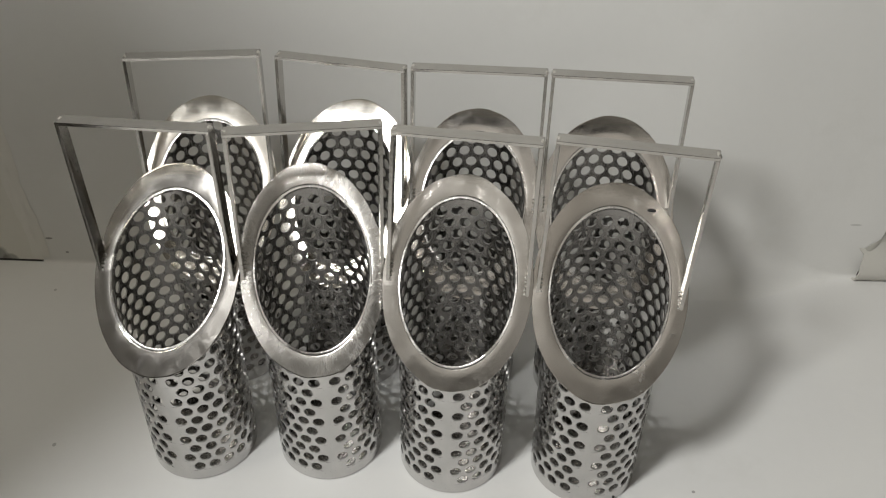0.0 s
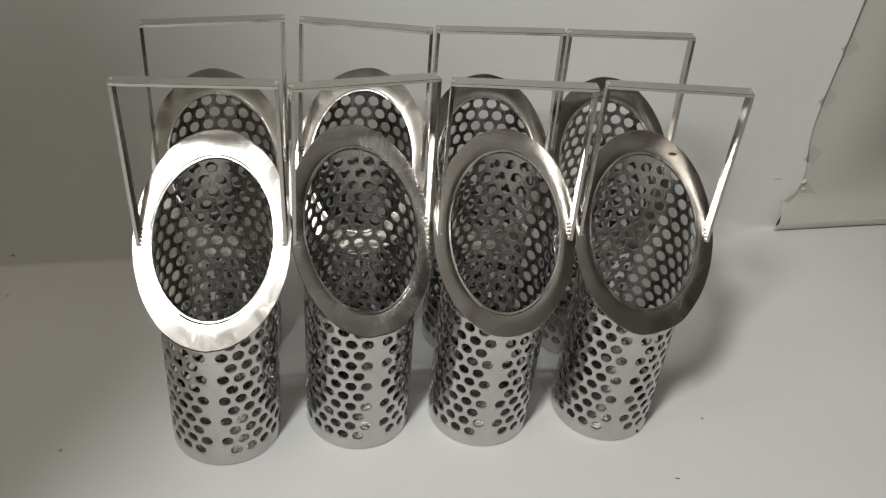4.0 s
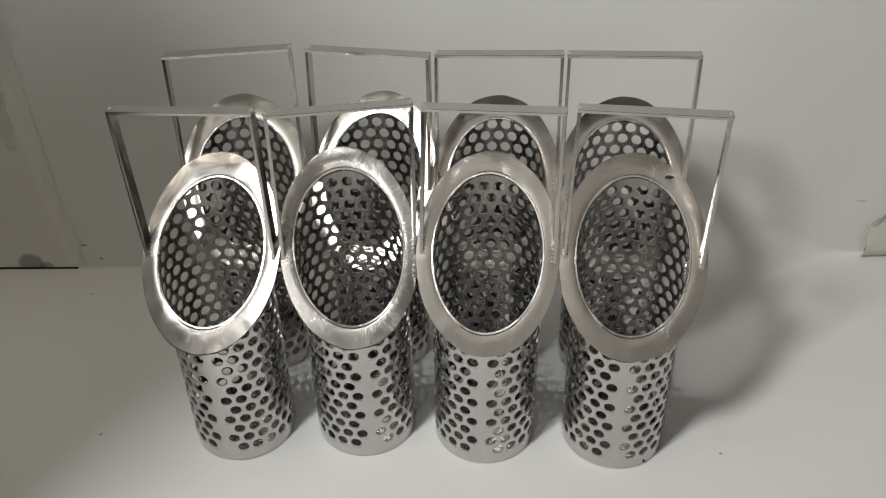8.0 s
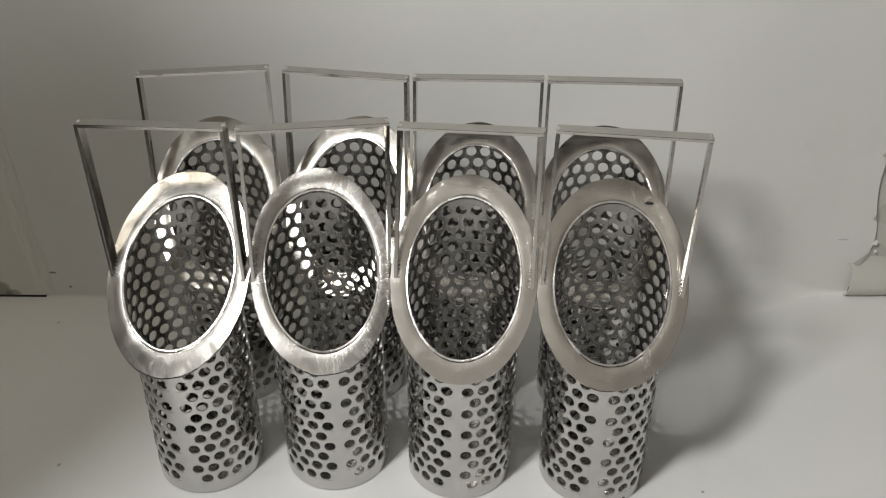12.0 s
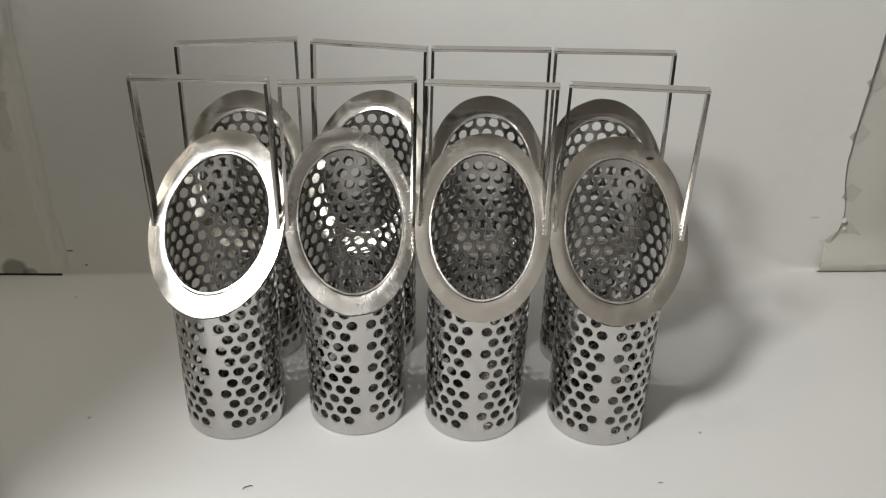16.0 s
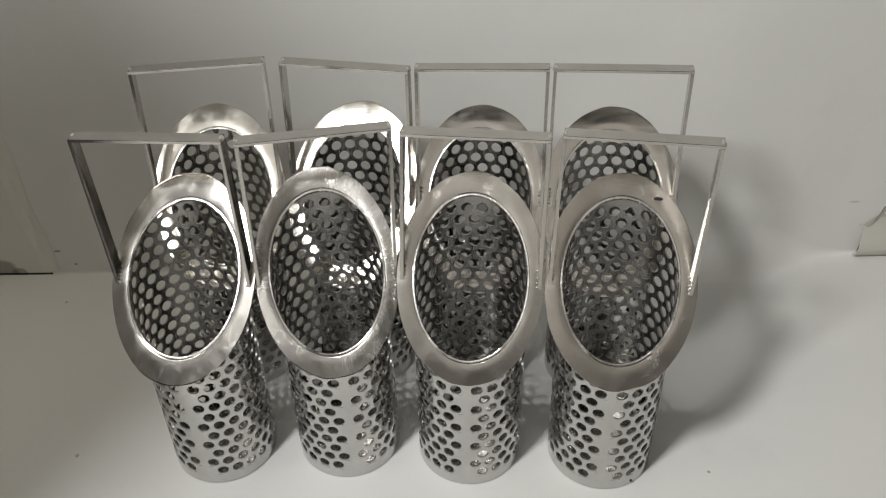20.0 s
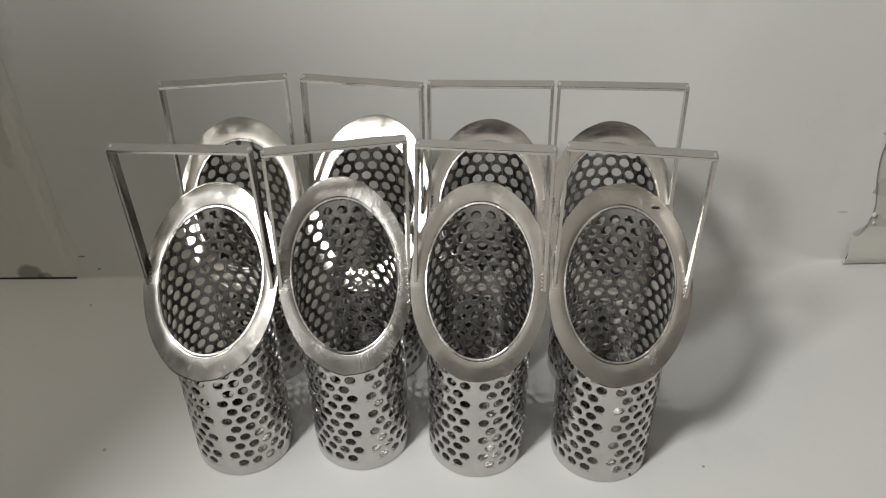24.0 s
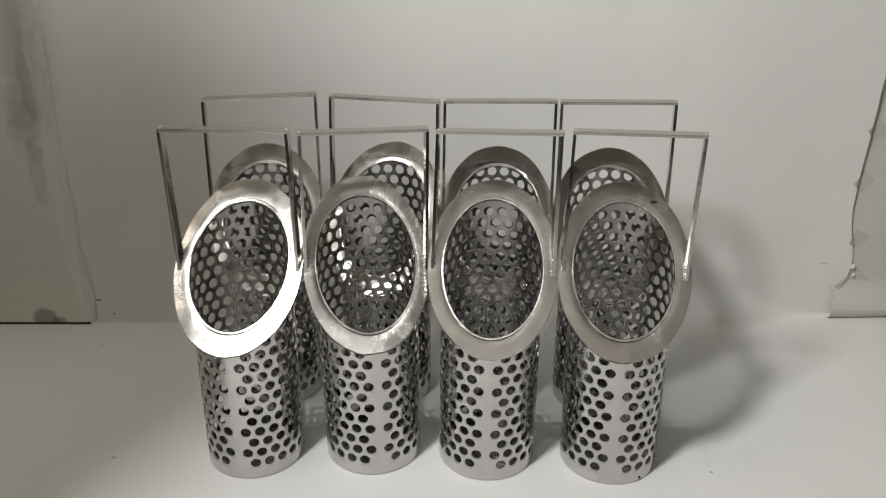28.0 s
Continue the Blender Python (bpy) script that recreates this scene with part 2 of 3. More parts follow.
# ---- setting ----
ROOM = (-1.6, 2.2, -2.2, 0.52, -0.75, 1.75)
x0, x1, y0, y1, z0, z1 = ROOM
for name, dims, mat in (
    ("floor", (x0, x1, y0, y1, z0 - 0.1, z0), ROOM_FLOOR),
    ("ceiling", (x0, x1, y0, y1, z1, z1 + 0.1), CEILING_PAINT),
    ("wall_north", (x0 - 0.1, x1 + 0.1, y1, y1 + 0.1, z0 - 0.1, z1 + 0.1), ROOM_PAINT),
    ("wall_south", (x0 - 0.1, x1 + 0.1, y0 - 0.1, y0, z0 - 0.1, z1 + 0.1), ROOM_PAINT),
    ("wall_west", (x0 - 0.1, x0, y0, y1, z0 - 0.1, z1 + 0.1), ROOM_PAINT),
    ("wall_east", (x1, x1 + 0.1, y0, y1, z0 - 0.1, z1 + 0.1), ROOM_PAINT),
):
    tagged(mesh_object(name, box(bmesh.new(), *dims), mat), "plain painted " + name.split("_")[0] + " of the workroom", name.split("_")[0], kind="structure")

# table under the paper
table = tagged(new("work_table"), "grey work table under a sheet of white paper", "table")
part("tabletop", box(bmesh.new(), -0.9, 1.0, -0.62, 0.50, -0.036, -0.006, 0.002), GREY_TOP, table)
part("edge_strip", box(bmesh.new(), -0.358, -0.3455, 0.10, 0.424, -0.006, -0.0005, 0.0005), BLACK, table, "black edging strip beside the paper")
for lx in (-0.85, 0.95):
    for ly in (-0.57, 0.45):
        part("leg", box(bmesh.new(), lx - 0.025, lx + 0.025, ly - 0.025, ly + 0.025, -0.75, -0.036, 0.003), GREY_TOP, table)


def wall_y(x):
    return 0.4275 + 0.028 * max(0.0, x + 0.27) ** 1.0 * 0.9


def fold(x):
    rise = 1 / (1 + math.exp(-(x - 0.02) / 0.05))
    return 0.0025 + 0.030 * rise / (1 + math.exp((x - 0.212) / 0.012))


# paper on the table
bm = bmesh.new()
sheet(bm, lambda u, v: (-0.346 + 1.2 * u, -0.60 + (wall_y(-0.346 + 1.2 * u) + 0.60) * v, 0.0), 24, 24)
thicken(bm, 0.004)
table_paper = tagged(mesh_object("table_paper", bm, PAPER), "matt white sheet of paper spread over the table", "paper", kind="structure")


# backdrop sheet, bent up from the table, with a torn edge
def torn(z):
    """The backdrop's torn edge: its x at a height."""
    bend = 0.2560 + 0.0085 * math.exp(-((z - 0.042) / 0.026) ** 2) + 0.026 * max(0.0, z - 0.085) ** 1.0
    return bend + 0.0007 * grain_noise(z * 24, 3.1) + 0.00025 * grain_noise(z * 160, 7.7)


def backdrop_point(u, v):
    x = -0.274 + 0.534 * u
    r = fold(x)
    if v < 0.2:
        a = math.pi / 2 * v / 0.2
        y, z = wall_y(x) - r + r * math.sin(a), r * (1 - math.cos(a)) - 0.0005
    else:
        y, z = wall_y(x), r - 0.0005 + (v - 0.2) / 0.8 * 0.62
    x = -0.274 + (torn(z) + 0.274) * u
    curl = max(0.0, u - 0.94) / 0.06
    y += (0.0022 * grain_noise(x * 9, z * 5) + 0.0006 * grain_noise(x * 24, z * 8, 3.0)) * min(1, z * 20) * (1 - curl) * min(1, max(0.0, u - 0.02) * 12)
    return (x, y, z)


bm = bmesh.new()
sheet(bm, backdrop_point, 90, 130)
thicken(bm, 0.0002)
backdrop = tagged(mesh_object("backdrop_paper", bm, BACKDROP, smooth=True), "white backdrop paper bent up behind the baskets, with a torn edge", "paper", kind="structure")

# board with aged paper beside the backdrop
bm = bmesh.new()
box(bm, -0.95, -0.2738, 0.4268, 0.440, 0.0018, 0.64, 0.0003)
side_board = tagged(mesh_object("wall_board", bm, OLD_PAPER), "aged off-white wall board with stains at its foot", "board", kind="structure")
# black filler strip: paints the shade of the gap below the board
tagged(mesh_object("trim", box(bmesh.new(), -0.95, -0.2745, 0.4272, 0.4395, -0.004, 0.0018), BLACK), "black strip standing in for the shaded gap under the wall board", "trim", kind="structure")


# crumpled strip of glued paper over the joint between board and backdrop
def joint_point(u, v):
    z = 0.0040 + 0.40 * v
    middle = -0.2765 + 0.0030 * grain_noise(z * 14, 1.3) + 0.0008 * math.sin(z * 90)
    half = 0.0058 + 0.0022 * grain_noise(z * 22, 8.1) + 0.0007 * grain_noise(z * 120, 2.2 + 5 * (u > 0.5))
    x = middle + half * (2 * u - 1)
    lump = max(0.0, grain_noise(x * 190, z * 90, 2.0)) * 0.0012 + max(0.0, grain_noise(x * 420, z * 260, 6.0)) * 0.0005
    return (x, 0.4266 - lump * math.sin(math.pi * u) + 0.0012 * max(0.0, u - 0.5), z)


bm = bmesh.new()
sheet(bm, joint_point, 16, 220)
thicken(bm, 0.00015)
tagged(mesh_object("paper_strip", bm, GLUED_PAPER, smooth=True), "crumpled off-white paper strip glued over the joint of the wall", "paper strip", kind="structure")


# sheet beyond the torn edge, its foot rolled up
def rolled_point(u, v):
    x = 0.2535 + 0.75 * u
    y_wall = wall_y(x) + 0.0016
    if v < 0.3:
        a = radians(180 + 115 * (1 - v / 0.3))
        sag = 0.0005 * grain_noise(x * 14, 5)
        return (x, y_wall - 0.0030 + 0.0055 * math.cos(a), 0.0080 + sag + 0.0075 * math.sin(a))
    k = (v - 0.3) / 0.7
    z = 0.0080 + k * 0.612
    hidden = 0.009 * min(1.0, max(0.0, (z - 0.022) / 0.004))
    x += (0.0105 * math.exp(-((z - 0.042) / 0.018) ** 2) - hidden) * (1 - u)
    y = y_wall - 0.0085 * math.exp(-((z - 0.0080) / 0.011) ** 2) + 0.001 * grain_noise(x * 11, z * 7, 3) * min(1, k * 10)
    y += min(0.075, 3.0 * max(0.0, x - 0.275) ** 2) * min(1.0, z / 0.05) + 0.022 * max(0.0, z - 0.03)
    return (x, y, z)


bm = bmesh.new()
sheet(bm, rolled_point, 60, 150)
thicken(bm, 0.0006)
tagged(mesh_object("side_backdrop_paper", bm, SIDE_PAPER, smooth=True), "tan-white paper behind the torn edge, its foot rolled up", "paper", kind="structure")

# bits of tape that hold the torn edge
for tx, tz, size, turn in ((0.2625, 0.1390, 0.0058, 40), (0.2605, 0.1030, 0.0058, 50), (0.2662, 0.0600, 0.0056, 62), (0.2700, 0.0240, 0.0105, 44)):
    bm = bmesh.new()
    c, s = math.cos(radians(turn)), math.sin(radians(turn))

    def tape_point(u, v):
        p, q = (u - 0.5) * 2 * size, (v - 0.5) * 2 * size
        x, z = tx + p * c - q * s, tz + p * s + q * c
        behind = 0.0016 + 0.022 * max(0.0, z - 0.03)
        step = min(1.0, max(0.0, (x - torn(z)) / 0.003 + 0.3))
        return (x, wall_y(x) - 0.0008 + behind * step, max(z, 0.0015))

    sheet(bm, tape_point, 14, 14)
    thicken(bm, 0.0001)
    tagged(mesh_object("tape", bm, TAPE, smooth=True), "square of aged translucent tape over the torn paper edge", "tape", group="tape along the torn edge")
for tx, tz, sx, sz in ((0.2650, 0.0405, 0.0016, 0.0019), (0.2665, 0.0340, 0.0011, 0.0009)):
    bm = bmesh.new()
    bmesh.ops.create_icosphere(bm, subdivisions=2, radius=1)
    for v in bm.verts:
        k = 1 + 0.3 * noise.noise(v.co * 2 + Vector((tz * 100, 0, 0)))
        v.co = Vector((tx + v.co.x * sx * k, wall_y(tx) - 0.0018 + v.co.y * 0.0004, tz + v.co.z * sz * k))
    tagged(mesh_object("paper_scrap", bm, TAPE_END, smooth=True), "tiny white scrap of paper stuck on the tape", "paper scrap")

# unseen upright board, added and cut to shade the table's end and left wall
bm = bmesh.new()
outline = ((-0.45, 0.0005), (-0.286, 0.0005), (-0.280, 0.36), (-0.268, 0.43), (-0.272, 0.50), (-0.290, 0.62), (-0.45, 0.62))
near_side = [bm.verts.new((x, 0.075, z)) for x, z in outline]
far_side = [bm.verts.new((x, 0.085, z)) for x, z in outline]
bm.faces.new(near_side)
bm.faces.new(far_side[::-1])
for k in range(len(outline)):
    j = (k + 1) % len(outline)
    bm.faces.new((near_side[k], far_side[k], far_side[j], near_side[j]))
bmesh.ops.recalc_face_normals(bm, faces=bm.faces)
bmesh.ops.bevel(bm, geom=list(bm.edges), offset=0.001, segments=2, affect="EDGES")
tagged(mesh_object("added_shade_board", bm, GREY_BOARD), "unseen dark grey board added to shade the table's end and the wall", "board")
tagged(mesh_object("grey_box", box(bmesh.new(), -0.335, -0.238, 0.176, 0.2085, 0.0005, 0.055, 0.0012), GREY_BOARD), "small dark grey box standing on the table paper", "box")

# lint on the table paper
for tx, ty, length, bend, turn in ((-0.1158, 0.2269, 0.0050, 0.0016, 20), (0.0880, 0.2290, 0.0022, 0.0005, -30)):
    bm = bmesh.new()
    c, s = math.cos(radians(turn)), math.sin(radians(turn))

    def lint_point(u, v):
        a = math.tau * v
        p, q = (u - 0.5) * length, bend * (1 - (2 * u - 1) ** 2) + 0.0004 * math.sin(u * 9) + 0.00022 * math.cos(a)
        return (tx + p * c - q * s, ty + p * s + q * c, 0.0004 + 0.00022 * math.sin(a) + 0.0006 * u * u)

    sheet(bm, lint_point, 14, 6)
    bmesh.ops.recalc_face_normals(bm, faces=bm.faces)
    tagged(mesh_object("lint", bm, LINT, smooth=True), "short dark curled thread of lint on the table paper", "lint")

# ---- the strainer baskets ----
R_OUT, R_IN = 0.0263, 0.02545
S45 = math.sqrt(0.5)
COLS, GAP = 43, 10.5
STEP = (360 - 2 * GAP) / (COLS - 1)
ROW, FIRST, HOLE = 0.0065, 0.0095, 0.00275


def perforated_tube(mouth):
    """A rolled sheet with staggered holes and a plain seam, leaning to its mouth and cut off there. The seam faces -y."""
    verts, faces = [], []

    def put(s, z, r):
        a = radians(s)
        verts.append((r * math.sin(a), -r * math.cos(a), z))
        return len(verts) - 1

    def poly(points, r):
        ids = [put(s, z, r) for s, z in points]
        faces.append(ids if r == R_OUT else ids[::-1])

    def patch(s0, s1, za, zb):
        n = max(1, round(abs(s1 - s0) / 4))
        for r in (R_OUT, R_IN):
            for k in range(n):
                a, b = s0 + (s1 - s0) * k / n, s0 + (s1 - s0) * (k + 1) / n
                poly(((a, za), (b, za), (b, zb), (a, zb)), r)

    def site(col):
        return GAP + STEP * col

    wide = math.degrees(HOLE / R_OUT)
    rows = 20
    patch(-GAP + STEP, GAP - STEP, 0.0, FIRST + ROW * rows + 0.012)
    patch(site(-1), site(COLS), 0.0, FIRST - ROW / 2)
    patch(site(-1), site(COLS), FIRST - ROW / 2 + ROW * rows, FIRST + ROW * rows + 0.012)
    for k in range(rows):
        z = FIRST + ROW * k
        lo, hi = z - ROW / 2, z + ROW / 2
        first = 1 - k % 2
        if first:
            patch(site(-1), site(0), lo, hi)
            patch(site(COLS - 1), site(COLS), lo, hi)
        for col in range(first, COLS, 2):
            c = site(col)
            ring = ((c + STEP, z), (c + STEP, hi), (c, hi), (c - STEP, hi), (c - STEP, z), (c - STEP, lo), (c, lo), (c + STEP, lo))
            hole = [(c + wide * math.cos(math.tau * i / 16), z + HOLE * math.sin(math.tau * i / 16)) for i in range(16)]
            for r in (R_OUT, R_IN):
                for i in range(8):
                    h = [hole[(2 * i + d) % 16] for d in (2, 1, 0)]
                    poly((ring[i], ring[(i + 1) % 8], *h), r)
            for i in range(16):
                a, b = hole[i], hole[(i + 1) % 16]
                faces.append([put(*b, R_OUT), put(*a, R_OUT), put(*a, R_IN), put(*b, R_IN)])
    # foot ring
    for k in range(90):
        a, b = 4 * k, 4 * k + 4
        faces.append([put(b, 0, R_OUT), put(a, 0, R_OUT), put(a, 0, R_IN), put(b, 0, R_IN)])
    me = bpy.data.meshes.new("perforated_tube")
    me.from_pydata(verts, [], faces)
    bm = bmesh.new()
    bm.from_mesh(me)
    for v in bm.verts:
        v.co += mouth.lean(v.co.z)
    centre = mouth.at(0, 0, 0)
    bmesh.ops.bisect_plane(bm, geom=list(bm.verts) + list(bm.edges) + list(bm.faces), plane_co=centre, plane_no=mouth.at(0, 0, 1) - centre, clear_outer=True)
    bm.normal_update()
    bm.to_mesh(me)
    bm.free()
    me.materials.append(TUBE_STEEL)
    me.materials.append(SHADED_INNER_STEEL)
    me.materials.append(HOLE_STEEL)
    me.polygons.foreach_set("use_smooth", [True] * len(me.polygons))
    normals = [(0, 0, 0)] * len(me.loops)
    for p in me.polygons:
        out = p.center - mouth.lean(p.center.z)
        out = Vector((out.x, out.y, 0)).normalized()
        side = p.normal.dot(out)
        # inward faces take the copy with shade in its colour
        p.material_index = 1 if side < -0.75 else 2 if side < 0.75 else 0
        for li in p.loop_indices:
            co = me.vertices[me.loops[li].vertex_index].co
            co = co - mouth.lean(co.z)
            if abs(side) > 0.75:
                n = Vector((co.x, co.y, 0)).normalized() * (1 if side > 0 else -1)
            else:
                n = p.normal
            normals[li] = tuple(n)
    me.normals_split_custom_set(normals)
    return me


class Mouth:
    """The slanted mouth of a basket, in the basket's own space. turn: about z, against the tube. roll: across the slope."""

    def __init__(self, shift, height, turn, slope, roll):
        self.shift, self.height = Vector(shift), height
        self.turn, self.slope, self.roll = radians(turn), radians(slope), math.tan(radians(roll))

    def lean(self, z):
        return self.shift * (z / self.height)

    def plan(self, x, y, z):
        c, s = math.cos(self.turn), math.sin(self.turn)
        return Vector((x * c - y * s, x * s + y * c, z)) + self.shift

    def at(self, x, v, w):
        """A point of the cut plane: x across, v up the slope, w out of it."""
        c, s = math.cos(self.slope), math.sin(self.slope)
        return self.plan(x, v * c - w * s, self.height + v * s + w * c + self.roll * x)

    def over(self, x, y, lift=0.0):
        """The point of the plane over a place in plan."""
        return self.plan(x, y, self.height + math.tan(self.slope) * y + self.roll * x + lift)


def ring_plate(inner, outer, low, high, seed, warp, ragged, mouth, n=120, m=5, lip=0.0):
    """An oval ring plate with rounded edges, a little warped and with an uneven outline."""
    bm = bmesh.new()
    uv = bm.loops.layers.uv.new("around")
    loops = []
    e = 0.00012 / (outer[0] - inner[0])
    profile = [(0.0, low), (0.0, high - 0.0003), (0.0, high - 0.00012), (e, high), (3 * e, high)] + [(i / m, high) for i in range(1, m)] + [(1 - 3 * e, high), (1 - e, high), (1.0, high - 0.00012), (1.0, high - 0.0003), (1.0, low), (1 - e, low - 0.0001), (e, low - 0.0001)]
    for i in range(n):
        a = math.tau * i / n
        c, s = math.cos(a), math.sin(a)
        loop = []
        for f, w in profile:
            grow = 1 + ragged * grain_noise(c * 3 + seed, s * 3, 1.0) * f + 0.3 * ragged * grain_noise(c * 14, s * 14 + seed, 2.0) * f
            x = (inner[0] + (outer[0] - inner[0]) * f) * c * grow
            v = (inner[1] + (outer[1] - inner[1]) * f) * s * grow
            lift = warp * f * (grain_noise(c * 1.1 + seed * 3, s * 1.1, 4.0) + 0.35 * grain_noise(c * 4, s * 4 + seed, 6.0))
            loop.append(bm.verts.new(mouth.at(x, v, w + lift - lip * max(0.0, 1 - f / 0.4) ** 2)))
        loops.append(loop)
    for i in range(n):
        a, b = loops[i], loops[(i + 1) % n]
        for k in range(len(profile)):
            j = (k + 1) % len(profile)
            f = bm.faces.new((a[k], a[j], b[j], b[k]))
            for loop, (ang, rad) in zip(f.loops, ((i, k), (i, j), (i + 1, j), (i + 1, k))):
                loop[uv].uv = (ang / n, rad / len(profile))
    bmesh.ops.recalc_face_normals(bm, faces=bm.faces)
    return bm


def bar(p, q, depth, up, dd, du):
    """A flat bar from p to q; depth and up are its other two directions, dd and du its size along them."""
    bm = bmesh.new()
    p, q = Vector(p), Vector(q)
    ends = []
    for e in (p, q):
        ends.append([bm.verts.new(e + depth * dd * a + up * du * b) for a, b in ((0, 0), (1, 0), (1, 1), (0, 1))])
    bm.faces.new(ends[0][::-1])
    bm.faces.new(ends[1])
    for k in range(4):
        bm.faces.new((ends[0][k], ends[0][(k + 1) % 4], ends[1][(k + 1) % 4], ends[1][k]))
    bmesh.ops.recalc_face_normals(bm, faces=bm.faces)
    bmesh.ops.bevel(bm, geom=list(bm.edges), offset=0.0002, segments=2, affect="EDGES")
    return bm


def weld_blob(at, size, seed):
    bm = bmesh.new()
    bmesh.ops.create_icosphere(bm, subdivisions=3, radius=1)
    for v in bm.verts:
        k = 1 + 0.35 * noise.noise(v.co * 1.6 + Vector((seed, 0, 0)))
        v.co = Vector(at) + Vector((v.co.x * size[0], v.co.y * size[1], v.co.z * size[2])) * k
    return bm


def weld_seam(places, size, seed):
    """A row of beads that run into one another."""
    bm = bmesh.new()
    for k, at in enumerate(places):
        made = bmesh.ops.create_icosphere(bm, subdivisions=2, radius=size)["verts"]
        for v in made:
            v.co = Vector(at) + v.co * (1 + 0.3 * noise.noise(v.co * 1500 + Vector((seed, k, 0))))
    return bm


DEPTH, THICK = 0.0066, 0.0015


def strainer_basket(seed, x, y, turn, shift, height, face, slope, roll, left, right, feet, label, steel=None, outer=(0.0333, 0.0486)):
    """turn: of the tube about z, face: of its flange, both in degrees. shift: how far the mouth leans out over the foot.
    left, right: the handle's two top corners, in the world. feet: how far before the axis its legs stand."""
    thing = tagged(new("strainer_basket"), label, "strainer basket", group="strainer baskets in two rows")
    thing.matrix_world = pose(x, y, 0.0005, 0, 0, turn)
    to_local = thing.matrix_world.inverted()
    mouth = Mouth(to_local.to_3x3() @ Vector((*shift, 0)), height, face - turn, slope, roll)
    stretch = 1 / math.cos(mouth.slope)
    tube = new("perforated_tube", perforated_tube(mouth))
    tube.parent = thing
    bm = bmesh.new()
    bmesh.ops.create_circle(bm, cap_ends=True, segments=64, radius=R_IN)
    for v in bm.verts:
        v.co.z = 0.0012
    # base shares the darkened inside steel
    part("base_plate", bm, SHADED_INNER_STEEL, thing)
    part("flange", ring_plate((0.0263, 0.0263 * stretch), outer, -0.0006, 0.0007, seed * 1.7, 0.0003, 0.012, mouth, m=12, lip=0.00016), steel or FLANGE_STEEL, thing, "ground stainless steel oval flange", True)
    part("rim", ring_plate((0.02535, 0.02535 * stretch), (0.0263, 0.0264 * stretch), -0.0010, 0.0007, seed * 2.3, 0.0002, 0.004, mouth, 120, 2), RIM_STEEL, thing, "bright ground rim of the tube", True)
    # handle
    drop = Vector((0, 0, 0.0008))
    left, right = to_local @ (Vector(left) - drop), to_local @ (Vector(right) - drop)
    along = (right - left).normalized()
    back = Vector((-along.y, along.x, 0)).normalized()
    up = along.cross(back)
    part("top_bar", bar(left, right, back, up, DEPTH, THICK), BAR_STEEL, thing, "flat steel bar")
    for side, top, front in ((-1, left, feet[0]), (1, right, feet[1])):
        inward = along * -side
        x_foot = side * 0.0316
        bm = bmesh.new()
        lower, upper = [], []
        for a, c in ((0, 0), (1, 0), (1, 1), (0, 1)):
            lower.append(bm.verts.new(mouth.over(x_foot - side * THICK * c, front + DEPTH * a, 0.0008)))
            upper.append(bm.verts.new(top + back * DEPTH * a + inward * THICK * c + up * 0.0001))
        bm.faces.new(lower)
        bm.faces.new(upper[::-1])
        for k in range(4):
            bm.faces.new((lower[k], upper[k], upper[(k + 1) % 4], lower[(k + 1) % 4]))
        bmesh.ops.recalc_face_normals(bm, faces=bm.faces)
        bmesh.ops.bevel(bm, geom=list(bm.edges), offset=0.00018, segments=2, affect="EDGES")
        part("leg", bm, BAR_STEEL, thing, "flat steel bar")
        part("weld", weld_seam([mouth.over(x_foot - side * 0.0019, front + DEPTH * (0.12 + 0.19 * k), 0.0005) for k in range(5)], 0.0007, seed + side), WELD_STEEL, thing, "beaded weld along the foot of the leg", True)
        part("weld", weld_blob(top + back * DEPTH * 0.5 + up * 0.0006 + inward * 0.0008, (0.0012, 0.0026, 0.0011), seed + side * 3), WELD_STEEL, thing, "small weld bead", True)
    return thing


FRONT = "perforated stainless steel strainer basket, front row"
BACK = "perforated stainless steel strainer basket, back row"
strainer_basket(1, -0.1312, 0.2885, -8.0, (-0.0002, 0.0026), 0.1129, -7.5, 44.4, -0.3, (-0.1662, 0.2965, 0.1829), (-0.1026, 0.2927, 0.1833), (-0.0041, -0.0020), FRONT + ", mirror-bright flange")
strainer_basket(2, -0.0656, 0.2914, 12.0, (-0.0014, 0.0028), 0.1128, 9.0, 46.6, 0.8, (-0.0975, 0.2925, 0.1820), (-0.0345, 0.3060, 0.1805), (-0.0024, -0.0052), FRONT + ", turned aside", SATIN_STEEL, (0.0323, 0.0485))
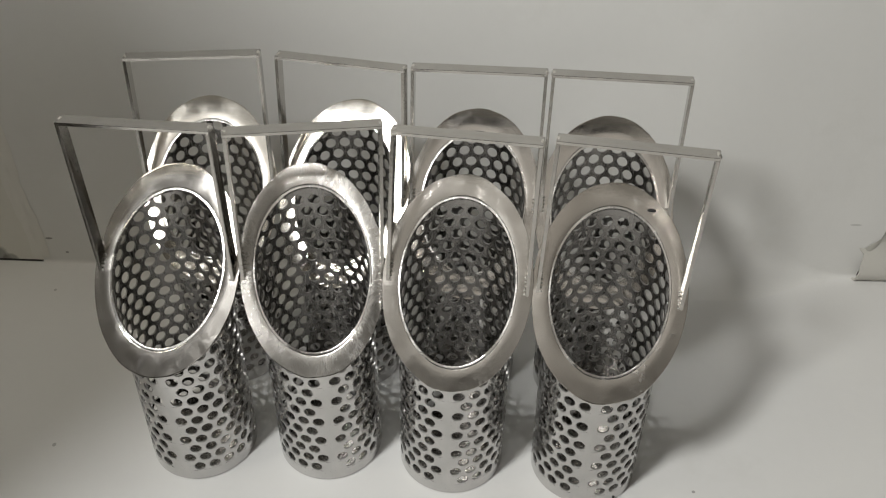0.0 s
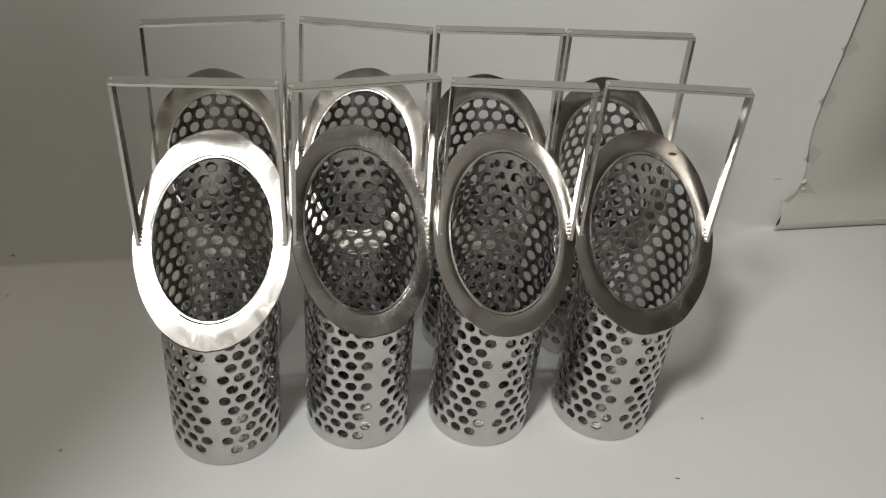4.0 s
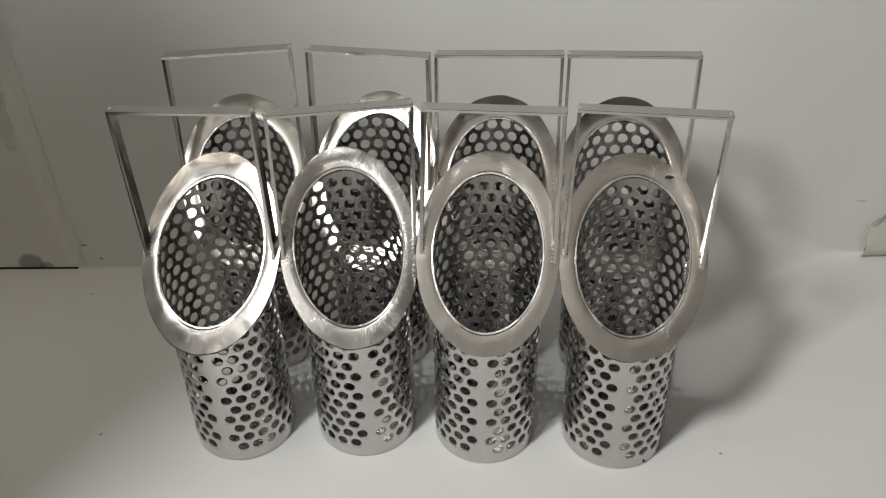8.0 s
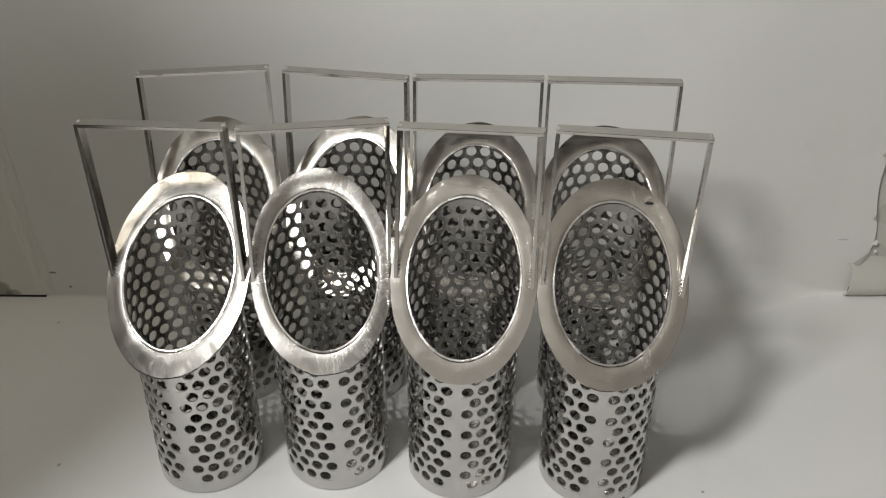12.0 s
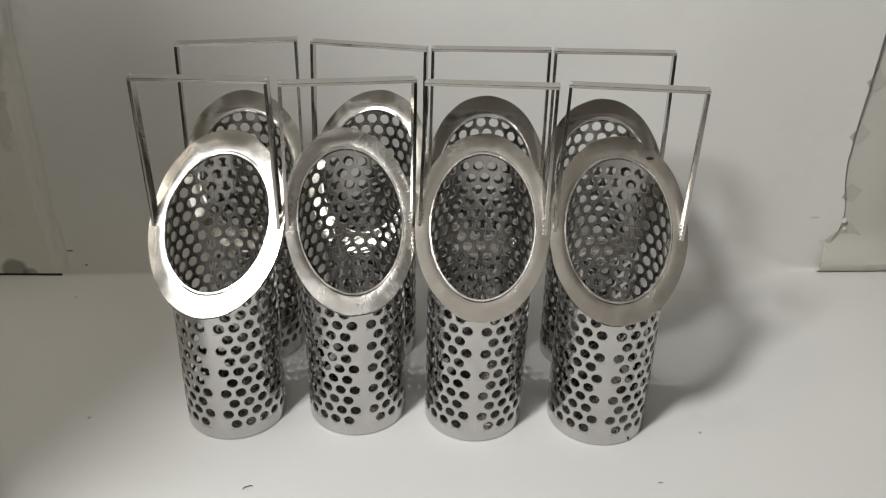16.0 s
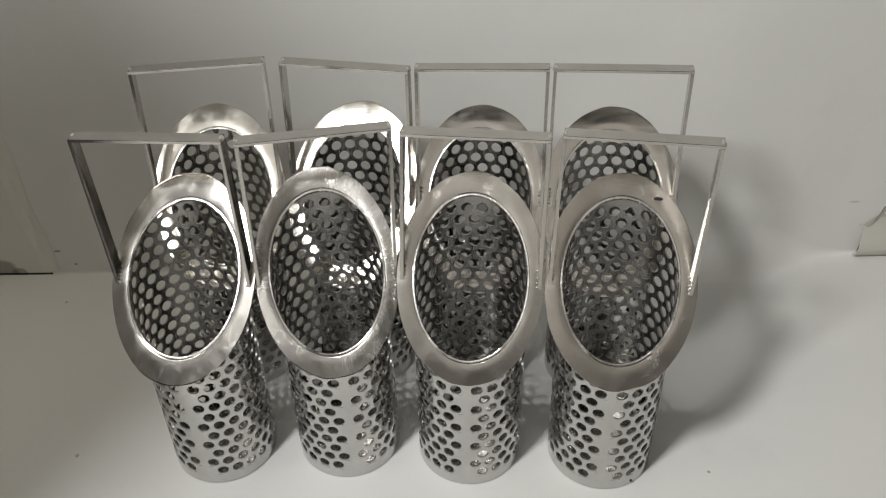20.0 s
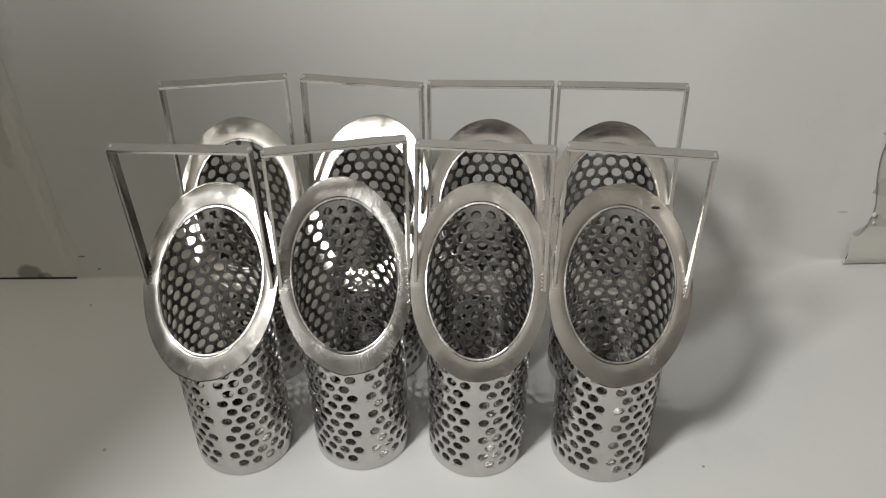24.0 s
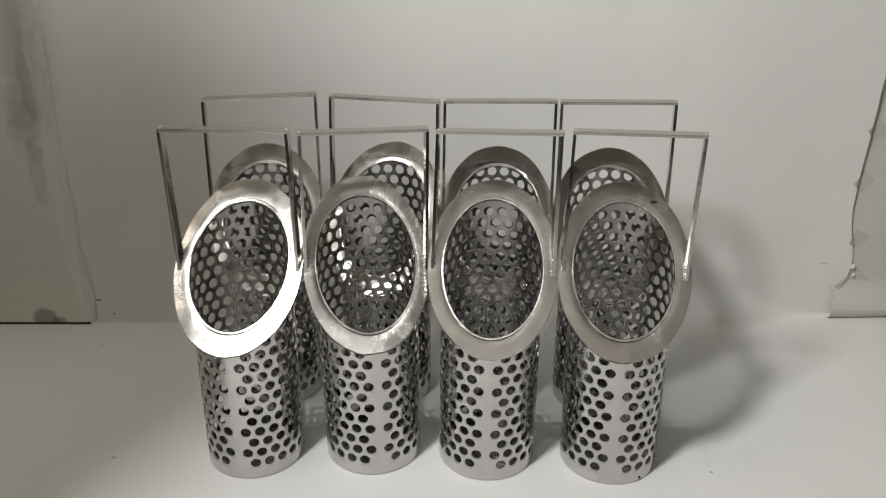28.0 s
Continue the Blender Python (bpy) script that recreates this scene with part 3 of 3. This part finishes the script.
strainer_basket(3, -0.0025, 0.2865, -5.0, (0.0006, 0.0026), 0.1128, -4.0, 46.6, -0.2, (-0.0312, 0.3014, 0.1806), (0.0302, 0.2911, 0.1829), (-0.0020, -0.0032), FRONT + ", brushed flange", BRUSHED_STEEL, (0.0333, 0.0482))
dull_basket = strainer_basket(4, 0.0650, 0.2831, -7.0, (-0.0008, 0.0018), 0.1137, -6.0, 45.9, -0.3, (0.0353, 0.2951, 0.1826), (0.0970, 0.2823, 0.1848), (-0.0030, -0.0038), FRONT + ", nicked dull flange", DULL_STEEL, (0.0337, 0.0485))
strainer_basket(5, -0.1285, 0.3535, 9.0, (0.0004, 0.0027), 0.1120, 8.0, 43.4, 0.0, (-0.1604, 0.3597, 0.1802), (-0.0972, 0.3628, 0.1827), (-0.0030, -0.0030), BACK + ", flange lightened for the reflected wall", LIGHTENED_STEEL)
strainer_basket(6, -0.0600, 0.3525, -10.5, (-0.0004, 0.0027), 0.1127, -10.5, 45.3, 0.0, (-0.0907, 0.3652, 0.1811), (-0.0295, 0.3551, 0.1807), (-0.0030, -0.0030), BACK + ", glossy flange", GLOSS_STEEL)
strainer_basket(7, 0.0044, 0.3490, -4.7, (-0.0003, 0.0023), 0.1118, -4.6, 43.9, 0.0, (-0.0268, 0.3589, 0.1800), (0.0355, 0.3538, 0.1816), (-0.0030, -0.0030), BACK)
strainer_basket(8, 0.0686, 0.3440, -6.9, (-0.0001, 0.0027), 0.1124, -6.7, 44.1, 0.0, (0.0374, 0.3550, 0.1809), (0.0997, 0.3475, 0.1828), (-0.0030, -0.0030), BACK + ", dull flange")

dull_mouth = Mouth((-0.0010, 0.0017, 0), 0.1137, 1.0, 45.9, -0.3)
# a pit in the dull flange, and a nick at the foot of its tube
part("pit", weld_blob(dull_mouth.at(0.0150, 0.0375, 0.0008), (0.0021, 0.0008, 0.0007), 9.0), BLACK, dull_basket, "small dark pit in the flange", True)
part("nick", weld_blob((0.0158, -0.0208, 0.0016), (0.0007, 0.0007, 0.0009), 4.0), BLACK, dull_basket, "small dark nick at the foot", True)
